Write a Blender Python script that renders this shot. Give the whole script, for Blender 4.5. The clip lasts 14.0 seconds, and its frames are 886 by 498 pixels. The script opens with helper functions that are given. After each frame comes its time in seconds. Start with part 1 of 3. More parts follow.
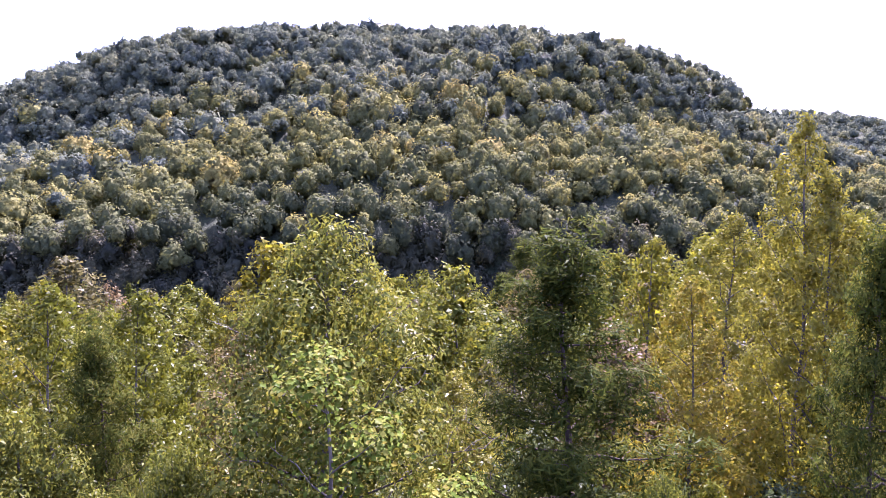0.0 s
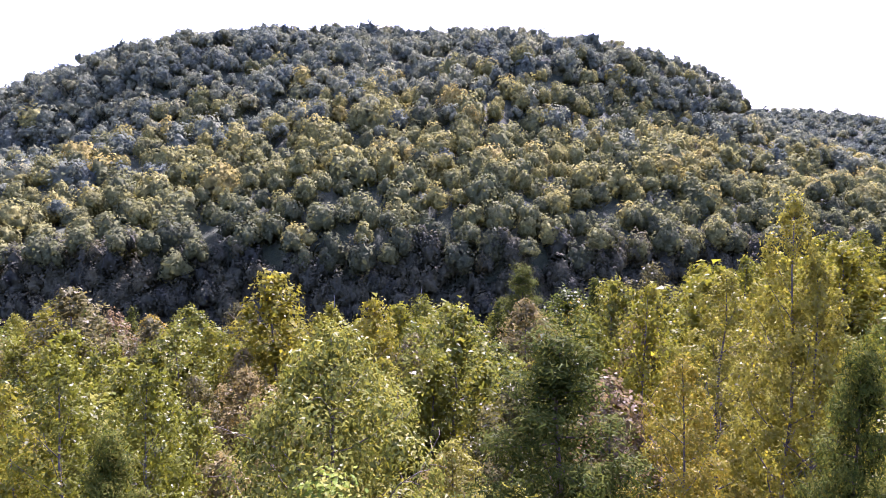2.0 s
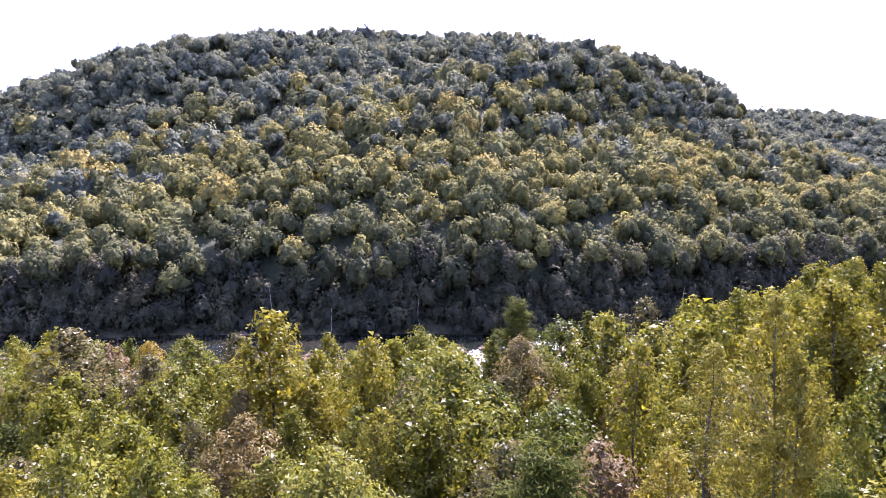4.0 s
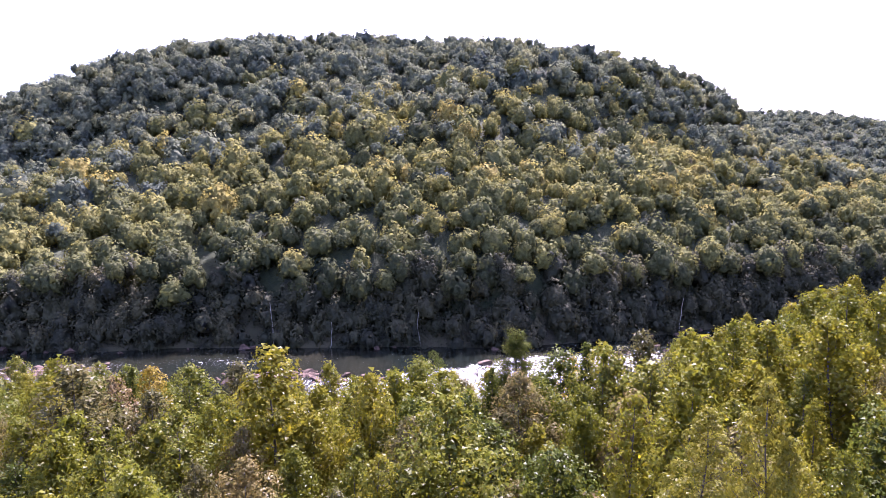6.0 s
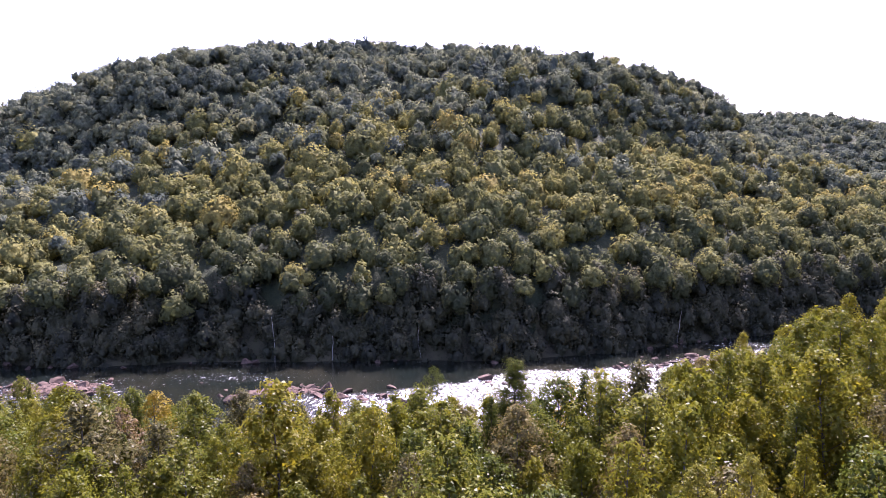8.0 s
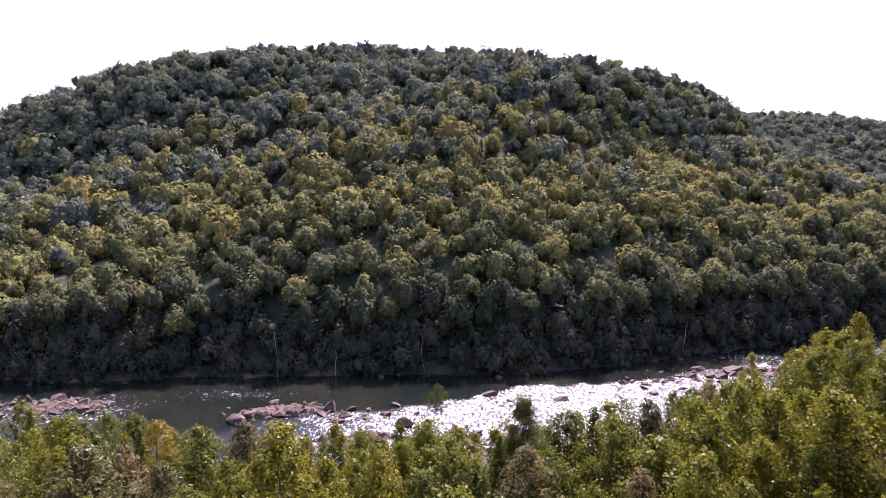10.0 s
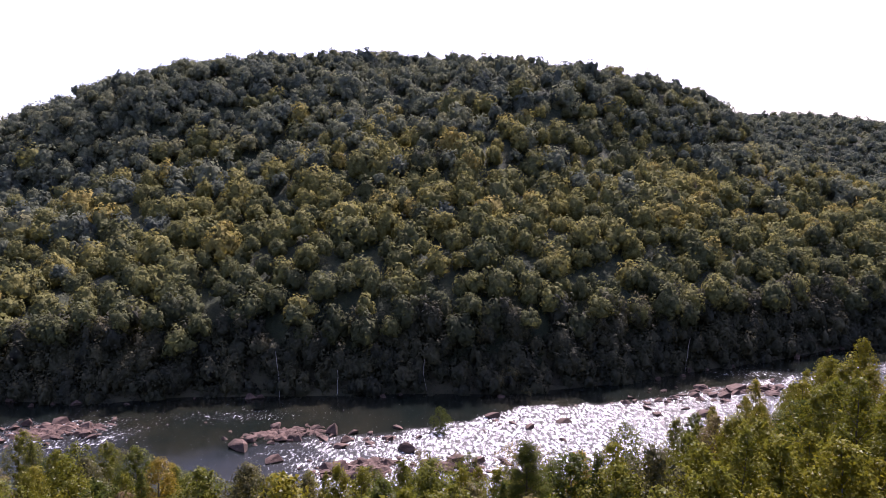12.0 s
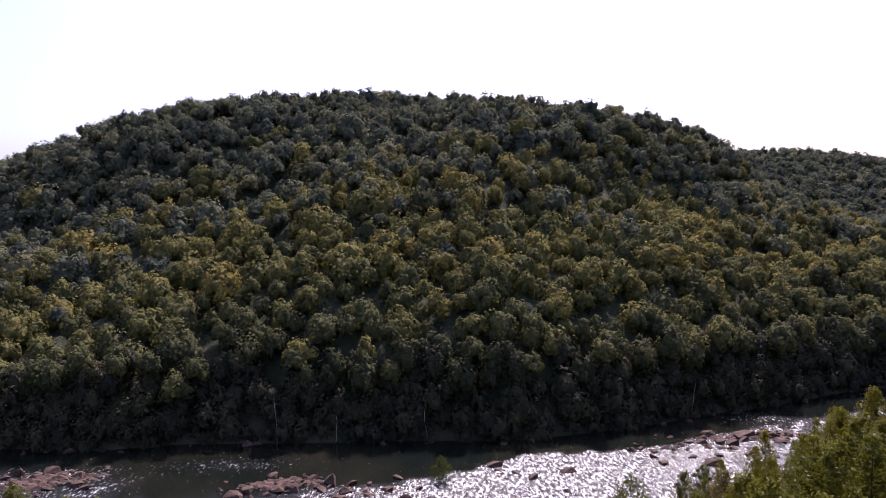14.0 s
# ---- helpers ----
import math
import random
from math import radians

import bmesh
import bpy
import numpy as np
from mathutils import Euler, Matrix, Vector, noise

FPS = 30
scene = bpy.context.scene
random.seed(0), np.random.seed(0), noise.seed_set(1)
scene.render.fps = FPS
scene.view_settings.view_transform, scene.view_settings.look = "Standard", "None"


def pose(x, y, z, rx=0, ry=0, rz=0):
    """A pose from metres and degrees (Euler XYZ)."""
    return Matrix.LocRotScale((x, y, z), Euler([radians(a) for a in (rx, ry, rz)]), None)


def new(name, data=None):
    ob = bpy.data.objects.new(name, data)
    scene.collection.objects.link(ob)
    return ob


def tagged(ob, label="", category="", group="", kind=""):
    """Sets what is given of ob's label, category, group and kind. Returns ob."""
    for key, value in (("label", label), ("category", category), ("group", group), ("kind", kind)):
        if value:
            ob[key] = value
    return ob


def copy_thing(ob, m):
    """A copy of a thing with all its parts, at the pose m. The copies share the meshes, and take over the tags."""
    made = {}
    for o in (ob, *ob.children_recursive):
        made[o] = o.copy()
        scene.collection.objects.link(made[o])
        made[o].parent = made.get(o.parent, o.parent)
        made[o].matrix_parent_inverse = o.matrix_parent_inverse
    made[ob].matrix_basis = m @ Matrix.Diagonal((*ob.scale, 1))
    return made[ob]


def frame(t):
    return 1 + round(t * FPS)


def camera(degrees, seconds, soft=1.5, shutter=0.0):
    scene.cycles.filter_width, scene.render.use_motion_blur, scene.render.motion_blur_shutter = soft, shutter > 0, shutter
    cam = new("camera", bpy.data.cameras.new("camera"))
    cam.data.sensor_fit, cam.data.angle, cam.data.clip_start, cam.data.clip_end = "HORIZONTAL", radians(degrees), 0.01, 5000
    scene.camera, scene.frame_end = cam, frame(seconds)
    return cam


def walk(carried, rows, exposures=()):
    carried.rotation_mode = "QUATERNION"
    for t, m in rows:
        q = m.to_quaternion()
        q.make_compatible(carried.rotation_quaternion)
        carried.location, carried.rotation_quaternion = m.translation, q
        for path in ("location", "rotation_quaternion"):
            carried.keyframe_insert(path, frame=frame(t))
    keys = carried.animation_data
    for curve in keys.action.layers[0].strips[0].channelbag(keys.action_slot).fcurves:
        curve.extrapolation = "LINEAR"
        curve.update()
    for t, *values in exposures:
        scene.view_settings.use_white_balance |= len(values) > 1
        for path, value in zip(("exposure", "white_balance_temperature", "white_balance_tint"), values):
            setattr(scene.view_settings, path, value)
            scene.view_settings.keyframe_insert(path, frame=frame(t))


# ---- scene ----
cam = camera(71.1, 14.0, soft=0.85)
TILT = -5.0
# seconds, place, pitch, roll, yaw
PATH = [
    (0.0, 0.00, 0.00, 22.63, 0.00, -0.00, 0.00),
    (0.5, 0.04, -0.06, 23.22, -0.06, 0.08, 0.05),
    (1.0, 0.01, -0.16, 23.86, -0.21, 0.05, -0.01),
    (1.5, 0.01, -0.25, 24.57, -0.33, 0.04, -0.03),
    (2.0, 0.01, -0.38, 25.32, -0.40, 0.08, -0.05),
    (2.5, 0.06, -0.48, 26.10, -0.48, 0.10, -0.09),
    (3.0, 0.14, -0.62, 26.97, -0.56, 0.16, -0.21),
    (5.5, 0.20, -0.67, 31.08, -0.93, 0.19, -0.32),
    (6.0, 0.22, -0.79, 31.81, -0.95, 0.21, -0.32),
    (6.5, 0.25, -0.92, 32.55, -0.99, 0.26, -0.33),
    (7.0, 0.25, -1.09, 33.33, -1.02, 0.32, -0.34),
    (7.5, 0.23, -1.28, 34.08, -1.00, 0.35, -0.35),
    (8.0, 0.29, -1.51, 34.89, -1.03, 0.40, -0.32),
    (10.5, -0.27, 0.27, 39.15, -1.47, 0.58, -0.23),
    (11.0, -0.27, 0.42, 40.24, -1.52, 0.66, -0.22),
    (11.5, -0.24, 0.60, 41.30, -1.57, 0.72, -0.22),
    (12.0, -0.25, 0.81, 42.24, -1.59, 0.79, -0.18),
    (12.5, -0.13, 0.88, 43.17, -1.28, 0.83, -0.16),
    (12.7, -0.11, 1.02, 43.39, 0.38, 0.84, -0.18),
    (12.9, -0.10, 1.15, 43.59, 3.43, 0.84, -0.20),
    (13.0, -0.09, 1.22, 43.67, 4.84, 0.84, -0.21),
    (13.2, -0.07, 1.36, 43.81, 7.63, 0.81, -0.22),
    (13.4, -0.05, 1.49, 43.93, 9.03, 0.77, -0.24),
    (13.5, -0.04, 1.56, 43.97, 8.90, 0.75, -0.25),
    (13.6, -0.03, 1.63, 44.01, 7.39, 0.78, -0.20),
    (13.8, -0.02, 1.76, 44.05, 4.51, 0.84, -0.10),
    (14.0, -0.00, 1.90, 44.07, 1.48, 0.90, -0.00),
]
EXPOSURES = [(0.0, 0.32), (3.0, 0.3), (6.5, 0.06), (8.0, -0.24), (10.5, -0.74), (12.5, -1.2), (13.0, -1.2), (13.5, -1.4), (14.0, -1.7)]
BASE_EXPOSURE = 2.74
walk(cam, [(t, pose(x, y, z, 90 + TILT + p, r, w)) for t, x, y, z, p, r, w in PATH],
     [(t, e + BASE_EXPOSURE, min(5850, 5280 + 42 * t), max(39, 49 - 0.75 * t)) for t, e in EXPOSURES])

# ---- light: sun over the far hill, seen against the light ----
SUN_EL, SUN_AZ = 54.0, 20.0
world = bpy.data.worlds.new("world")
scene.world = world
world.use_nodes = True
wn = world.node_tree.nodes
wn.clear()
sky = wn.new("ShaderNodeTexSky")
sky.sky_type = "NISHITA"
sky.sun_disc = False
sky.sun_elevation, sky.sun_rotation = radians(SUN_EL), radians(SUN_AZ)
sky.air_density, sky.dust_density, sky.ozone_density = 1.0, 4.2, 1.6
sky_bg, sky_out = wn.new("ShaderNodeBackground"), wn.new("ShaderNodeOutputWorld")
sky_bg.inputs["Strength"].default_value = 0.13
world.node_tree.links.new(sky.outputs[0], sky_bg.inputs[0])
world.node_tree.links.new(sky_bg.outputs[0], sky_out.inputs[0])
sun = new("sun", bpy.data.lights.new("sun", "SUN"))
sun.data.energy, sun.data.angle, sun.data.color = 4.2, radians(0.6), (1.0, 0.93, 0.8)
sun_way = Vector((math.sin(radians(SUN_AZ)) * math.cos(radians(SUN_EL)), math.cos(radians(SUN_AZ)) * math.cos(radians(SUN_EL)), math.sin(radians(SUN_EL))))
sun.matrix_world = sun_way.to_track_quat("Z", "Y").to_matrix().to_4x4()


# ---- materials ----
class Nodes:
    """A short hand for node materials."""
    def __init__(self, name):
        self.mat = bpy.data.materials.new(name)
        self.mat.use_nodes = True
        self.tree = self.mat.node_tree
        self.tree.nodes.clear()
        self.out = self.tree.nodes.new("ShaderNodeOutputMaterial")

    def add(self, kind, operation="", blend_type="", attribute_name=""):
        n = self.tree.nodes.new(kind)
        if operation:
            n.operation = operation
        if blend_type:
            n.data_type, n.blend_type = "RGBA", blend_type
        if attribute_name:
            n.attribute_name = attribute_name
        return n

    def link(self, a, b):
        self.tree.links.new(a, b)

    def math(self, op, a, b):
        n = self.add("ShaderNodeMath", operation=op)
        for i, v in enumerate((a, b)):
            if isinstance(v, (int, float)):
                n.inputs[i].default_value = v
            else:
                self.link(v, n.inputs[i])
        return n.outputs[0]

    def ramp(self, fac, stops):
        n = self.add("ShaderNodeValToRGB")
        e = n.color_ramp.elements
        while len(e) < len(stops):
            e.new(0.5)
        for el, (p, c) in zip(e, stops):
            el.position, el.color = p, (*c, 1) if len(c) == 3 else c
        self.link(fac, n.inputs[0])
        return n.outputs[0]

    def mix(self, fac, a, b, blend="MIX"):
        n = self.add("ShaderNodeMix", blend_type=blend)
        for i, v in ((0, fac), (6, a), (7, b)):
            if isinstance(v, (int, float)):
                n.inputs[i].default_value = v
            elif isinstance(v, tuple):
                n.inputs[i].default_value = (*v, 1)
            else:
                self.link(v, n.inputs[i])
        return n.outputs[2]

    def noise(self, scale, detail=4.0, stretch=(1, 1, 1), coords="Object", rough=0.55):
        c, m, n = self.add("ShaderNodeTexCoord"), self.add("ShaderNodeMapping"), self.add("ShaderNodeTexNoise")
        m.inputs["Scale"].default_value = stretch
        n.inputs["Scale"].default_value, n.inputs["Detail"].default_value, n.inputs["Roughness"].default_value = scale, detail, rough
        self.link(c.outputs[coords], m.inputs[0])
        self.link(m.outputs[0], n.inputs["Vector"])
        return n.outputs["Fac"]

    def shader_mix(self, fac, a, b):
        n = self.add("ShaderNodeMixShader")
        if isinstance(fac, (int, float)):
            n.inputs[0].default_value = fac
        else:
            self.link(fac, n.inputs[0])
        self.link(a, n.inputs[1])
        self.link(b, n.inputs[2])
        return n.outputs[0]


def leaf_material(name, colours, tone="", through_light=0.46, gloss=0.008, rough=0.4, share=0.42, glow=(1.8, 1.5, 0.45), sheen=0.006):
    """Leaves: reflected and let-through light, a waxy gloss; colours from leaf to leaf and from tree to tree."""
    k = Nodes(name)
    island = k.add("ShaderNodeNewGeometry").outputs["Random Per Island"]
    if tone:
        other = k.add("ShaderNodeAttribute", attribute_name=tone).outputs["Fac"]
    else:
        other = k.add("ShaderNodeObjectInfo").outputs["Random"]
    fac = k.math("ADD", k.math("MULTIPLY", island, share), k.math("MULTIPLY", other, 1 - share))
    n = len(colours)
    col = k.ramp(fac, [(0.1 + 0.8 * i / (n - 1), c) for i, c in enumerate(colours)])
    if tone:
        # sprays within a crown differ a little
        mottle = k.ramp(k.noise(1.3, 3, rough=0.7), [(0.3, (0.62, 0.64, 0.66)), (0.7, (1.32, 1.3, 1.24))])
        col = k.mix(1.0, col, mottle, "MULTIPLY")
    d, t, g = k.add("ShaderNodeBsdfDiffuse"), k.add("ShaderNodeBsdfTranslucent"), k.add("ShaderNodeBsdfGlossy")
    # leaves are shaded with the rounding of the spray that they sit in
    bulge, turned = k.add("ShaderNodeAttribute", attribute_name="bulge"), k.add("ShaderNodeVectorTransform")
    turned.vector_type, turned.convert_from, turned.convert_to = "NORMAL", "OBJECT", "WORLD"
    k.link(bulge.outputs["Vector"], turned.inputs[0])
    for b in (d, t, g) if tone else (d, t):
        k.link(turned.outputs[0], b.inputs["Normal"])
    k.link(col, d.inputs["Color"])
    k.link(k.mix(1.0, col, glow, "MULTIPLY"), t.inputs["Color"])
    g.inputs["Roughness"].default_value = rough
    body = k.shader_mix(through_light, d.outputs[0], t.outputs[0])
    edge = k.add("ShaderNodeLayerWeight")
    edge.inputs["Blend"].default_value = 0.3
    k.link(k.shader_mix(k.math("ADD", k.math("MULTIPLY", edge.outputs["Facing"], sheen), gloss), body, g.outputs[0]), k.out.inputs[0])
    return k.mat


def rough_material(name, colours, scale, stretch=(1, 1, 1), bump=0.5, rough=0.9, fine=6.0, distance=0.03):
    """Bark, rock and soil: two scales of noise in colour, and relief."""
    k = Nodes(name)
    a, b = k.noise(scale, 5, stretch), k.noise(scale * fine, 4, stretch)
    f = k.math("ADD", k.math("MULTIPLY", a, 0.65), k.math("MULTIPLY", b, 0.35))
    n = len(colours)
    col = k.ramp(f, [(0.32 + 0.36 * i / (n - 1), c) for i, c in enumerate(colours)])
    p, bm = k.add("ShaderNodeBsdfPrincipled"), k.add("ShaderNodeBump")
    p.inputs["Roughness"].default_value = rough
    p.inputs["Specular IOR Level"].default_value = 0.25
    bm.inputs["Strength"].default_value, bm.inputs["Distance"].default_value = bump, distance
    k.link(f, bm.inputs["Height"])
    k.link(bm.outputs[0], p.inputs["Normal"])
    k.link(col, p.inputs["Base Color"])
    k.link(p.outputs[0], k.out.inputs[0])
    return k.mat


LEAF = {
    "deep_green": leaf_material("leaf_deep_green", [(0.045, 0.053, 0.007), (0.070, 0.079, 0.011), (0.105, 0.108, 0.012), (0.144, 0.131, 0.014)], through_light=0.46, share=0.6, glow=(1.55, 1.5, 0.55)),
    "green": leaf_material("leaf_green", [(0.034, 0.046, 0.006), (0.057, 0.073, 0.009), (0.092, 0.102, 0.011), (0.130, 0.126, 0.013)], through_light=0.58),
    "yellow_green": leaf_material("leaf_yellow_green", [(0.076, 0.086, 0.008), (0.113, 0.122, 0.010), (0.150, 0.148, 0.011), (0.178, 0.160, 0.013)], through_light=0.66),
    "light_yellow": leaf_material("leaf_light_yellow", [(0.122, 0.126, 0.015), (0.174, 0.168, 0.020), (0.229, 0.206, 0.024), (0.275, 0.226, 0.033)], through_light=0.66),
    "gold": leaf_material("leaf_gold", [(0.095, 0.103, 0.012), (0.140, 0.133, 0.014), (0.194, 0.160, 0.015), (0.235, 0.168, 0.018)], through_light=0.64),
    "grey_green": leaf_material("leaf_grey_green", [(0.043, 0.044, 0.015), (0.072, 0.067, 0.021), (0.107, 0.090, 0.028), (0.146, 0.109, 0.035)], through_light=0.5),
    "pale": leaf_material("leaf_pale", [(0.058, 0.087, 0.010), (0.086, 0.115, 0.013), (0.124, 0.140, 0.023), (0.165, 0.141, 0.026)], gloss=0.003, rough=0.5, share=0.75, through_light=0.45),
    # saplings: leaf colour darkened to stand for the shade below taller trees
    "understory_shade": leaf_material("understory_leaf_shade_tinted", [(0.018, 0.026, 0.009), (0.028, 0.038, 0.011), (0.042, 0.052, 0.014), (0.064, 0.068, 0.017)], through_light=0.36),
    "russet": leaf_material("leaf_russet", [(0.052, 0.042, 0.020), (0.080, 0.062, 0.028), (0.115, 0.080, 0.036), (0.150, 0.092, 0.042)], through_light=0.44),
    "needle": leaf_material("pine_needle", [(0.027, 0.037, 0.007), (0.042, 0.053, 0.009), (0.061, 0.067, 0.010), (0.081, 0.076, 0.013)], through_light=0.42, share=0.8, glow=(1.45, 1.45, 0.6), gloss=0.0, sheen=0.01),
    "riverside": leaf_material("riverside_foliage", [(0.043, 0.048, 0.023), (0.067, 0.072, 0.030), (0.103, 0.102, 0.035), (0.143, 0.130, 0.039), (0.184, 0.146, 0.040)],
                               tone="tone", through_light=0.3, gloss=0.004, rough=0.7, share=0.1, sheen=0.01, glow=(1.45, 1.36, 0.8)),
    # far-bank leaves: ordinary foliage coloured dark to carry the bank's shade
    "bank_shade": leaf_material("bank_foliage_shade_tinted", [(0.024, 0.025, 0.014), (0.038, 0.038, 0.019), (0.058, 0.053, 0.024), (0.102, 0.082, 0.028)],
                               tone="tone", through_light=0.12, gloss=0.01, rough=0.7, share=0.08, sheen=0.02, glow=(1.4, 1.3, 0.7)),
    # bluish leaf colour and let-through light imitate haze over the upper hill
    "hill": leaf_material("hazed_hill_foliage", [(0.065, 0.078, 0.061), (0.091, 0.104, 0.072), (0.128, 0.136, 0.082), (0.161, 0.160, 0.084), (0.191, 0.173, 0.082)],
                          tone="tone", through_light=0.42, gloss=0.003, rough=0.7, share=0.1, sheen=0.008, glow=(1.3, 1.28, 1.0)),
}
BARK = rough_material("bark", [(0.035, 0.026, 0.02), (0.08, 0.062, 0.048), (0.16, 0.135, 0.11)], 3.0, (1, 1, 0.18), 0.7)
PINE_BARK = rough_material("pine_bark", [(0.022, 0.015, 0.012), (0.055, 0.035, 0.026), (0.11, 0.07, 0.05)], 3.5, (1, 1, 0.25), 0.8)
PALE_BARK = rough_material("pale_bark", [(0.16, 0.14, 0.11), (0.30, 0.27, 0.23), (0.45, 0.42, 0.37)], 2.0, (1, 1, 0.3), 0.4)
SOIL = rough_material("forest_floor", [(0.016, 0.014, 0.009), (0.034, 0.030, 0.016), (0.052, 0.045, 0.022), (0.036, 0.046, 0.016)], 0.25, (1, 1, 1), 0.8, 0.95, 14.0, 0.3)
UNDERGROWTH = rough_material("undergrowth", [(0.010, 0.013, 0.007), (0.020, 0.026, 0.012), (0.032, 0.038, 0.016), (0.05, 0.052, 0.02)], 0.5, (1, 1, 1), 1.0, 0.95, 9.0, 0.8)
ROCK = rough_material("river_rock", [(0.020, 0.012, 0.009), (0.049, 0.030, 0.021), (0.089, 0.055, 0.039), (0.132, 0.089, 0.067)], 0.9, (1, 1, 1.6), 1.0, 0.85, 7.0, 0.25)


def water_material():
    """Clear dark water; 'rapid' on the mesh says where the current breaks."""
    k = Nodes("river_water")
    flow = (0.7, 1.3, 1.0)
    rapid = k.add("ShaderNodeAttribute", attribute_name="rapid").outputs["Fac"]
    swell, ripple, fine = k.noise(0.45, 2, flow), k.noise(3.2, 3, flow), k.noise(9.0, 2, flow)
    height = k.math("ADD", k.math("ADD", k.math("MULTIPLY", swell, 0.34), k.math("MULTIPLY", ripple, 0.38)), k.math("MULTIPLY", fine, 0.24))
    bm = k.add("ShaderNodeBump")
    bm.inputs["Distance"].default_value = 1.1
    k.link(k.math("ADD", k.math("MULTIPLY", rapid, 0.43), 0.06), bm.inputs["Strength"])
    k.link(height, bm.inputs["Height"])
    p = k.add("ShaderNodeBsdfPrincipled")
    p.inputs["IOR"].default_value = 1.33
    k.link(k.math("ADD", k.math("MULTIPLY", rapid, 0.22), 0.05), p.inputs["Roughness"])
    k.link(k.ramp(k.noise(0.05, 3), [(0.35, (0.004, 0.006, 0.005)), (0.65, (0.012, 0.012, 0.008))]), p.inputs["Base Color"])
    k.link(bm.outputs[0], p.inputs["Normal"])
    streak = k.noise(1.5, 8, (1.2, 0.55, 1), rough=0.78)
    cut = k.math("SUBTRACT", k.math("ADD", streak, k.math("MULTIPLY", rapid, 0.17)), 0.632)
    mask = k.ramp(k.math("MULTIPLY", cut, 8.0), [(0.0, (0, 0, 0)), (0.9, (0.85, 0.85, 0.85))])
    foam = k.add("ShaderNodeBsdfDiffuse")
    foam.inputs["Color"].default_value = (0.78, 0.78, 0.76, 1)
    k.link(bm.outputs[0], foam.inputs["Normal"])
    k.link(k.shader_mix(mask, p.outputs[0], foam.outputs[0]), k.out.inputs[0])
    return k.mat


WATER = water_material()


# ---- mesh helpers ----
def mesh_of(name, verts, faces, mats, smooth=False, face_mat=None):
    me = bpy.data.meshes.new(name)
    me.from_pydata(verts, [], faces)
    for m in mats:
        me.materials.append(m)
    if smooth:
        me.polygons.foreach_set("use_smooth", np.ones(len(me.polygons), bool))
    if face_mat is not None:
        me.polygons.foreach_set("material_index", np.asarray(face_mat, np.int32))
    me.update()
    return me


def part(name, mesh, parent, label=""):
    ob = new(name, mesh)
    ob.parent = parent
    return tagged(ob, label)


def smooth_step(a, b, x):
    t = np.clip((x - a) / (b - a), 0, 1)
    return t * t * (3 - 2 * t)


def waves(x, y, seed, size):
    """Cheap smooth noise, about -1 to 1."""
    r = np.random.default_rng(seed)
    s = 0
    for i in range(5):
        a, k, p = r.uniform(0, 6.28), 6.28 / size * r.uniform(0.6, 1.8), r.uniform(0, 6.28)
        s = s + np.sin(k * (x * np.cos(a) + y * np.sin(a)) + p)
    return s / 3.2


# ---- the lie of the land: river along x, far hill beyond it, terrace on this side ----
def far_bank(x):
    x = np.asarray(x, float)
    return 118 + 20 * np.maximum(0, (x - 10) / 68) ** 1.2 + 1.5 * waves(x, 0 * x, 5, 60)


def near_bank(x):
    x = np.asarray(x, float)
    return 74 + 0.3 * np.maximum(0, -x - 30) + 0.5 * np.maximum(0, x - 10) + 1.5 * waves(x, 0 * x, 6, 40)


def canopy(x, y):
    """Height of the tree tops of the far hill."""
    v = np.maximum(y - far_bank(x), 0)
    near = smooth_step(-20, 50, x)
    v = v * (1 + 0.34 * near * smooth_step(40, 120, v))
    mid = np.interp(v, [0, 8, 22, 45, 65, 100, 128, 148, 168, 200, 260, 400], [15, 20, 29, 39, 49, 66.5, 83, 91.5, 96, 94, 71, 45])
    low = np.interp(x, [-260, -190, -100, -60, -30, 0, 50, 100, 150, 300], [0.45, 0.5, 0.72, 0.88, 1.03, 1.0, 1.0, 0.88, 0.8, 0.6])
    top = np.interp(x, [-330, -260, -190, -172, -146, -115, -45, 5, 54, 72, 92, 110, 124, 150, 170, 300], [0.3, 0.45, 0.73, 0.815, 0.92, 1.0, 1.04, 1.01, 1.005, 0.99, 0.953, 0.90, 0.80, 0.53, 0.46, 0.42]) * (1 - 0.085 * near)
    w = smooth_step(55, 145, v)
    hill = mid * ((low * (1 - w) + top * w) * smooth_step(0, 14, v) + 1 - smooth_step(0, 14, v))
    # folds of the slope, and two gullies below the brow
    hill = hill + 2.6 * waves(x, y, 9, 60) * smooth_step(15, 40, v) * (1 - smooth_step(100, 150, v))
    for gx, gy, rx, ry, deep in ((92, 210, 40, 15, 5), (-128, 216, 40, 17, 7)):
        hill = hill - deep * np.exp(-((x - gx) / rx) ** 2 - ((y - gy - 0.12 * (x - gx)) / ry) ** 2)
    ridge = 77 * np.exp(-((y - 500 - 0.05 * (x - 300)) / 130) ** 2) * smooth_step(60, 220, x) * (1 - 0.25 * smooth_step(280, 420, x))
    return np.maximum(hill, ridge + 12)


def ground(x, y):
    x, y = np.asarray(x, float), np.asarray(y, float)
    v, w = y - far_bank(x), near_bank(x) - y
    far = (canopy(x, y) - 8.2) * smooth_step(-1, 12, v) + 1.2 * smooth_step(-2, 3, v)
    near = 1.4 * smooth_step(0, 5, w) + 0.075 * np.clip(w, 0, 75) + 0.11 * np.clip(x - 22, 0, 80) * smooth_step(0, 30, w)
    bed = -1.6
    out = np.where(v > -2, np.maximum(far + bed * (1 - smooth_step(-2, 1, v)), bed), np.where(w > 0, near + bed * (1 - smooth_step(0, 3, w)), bed))
    return out + 0.25 * waves(x, y, 3, 14) * (np.abs(out) > 0.5)


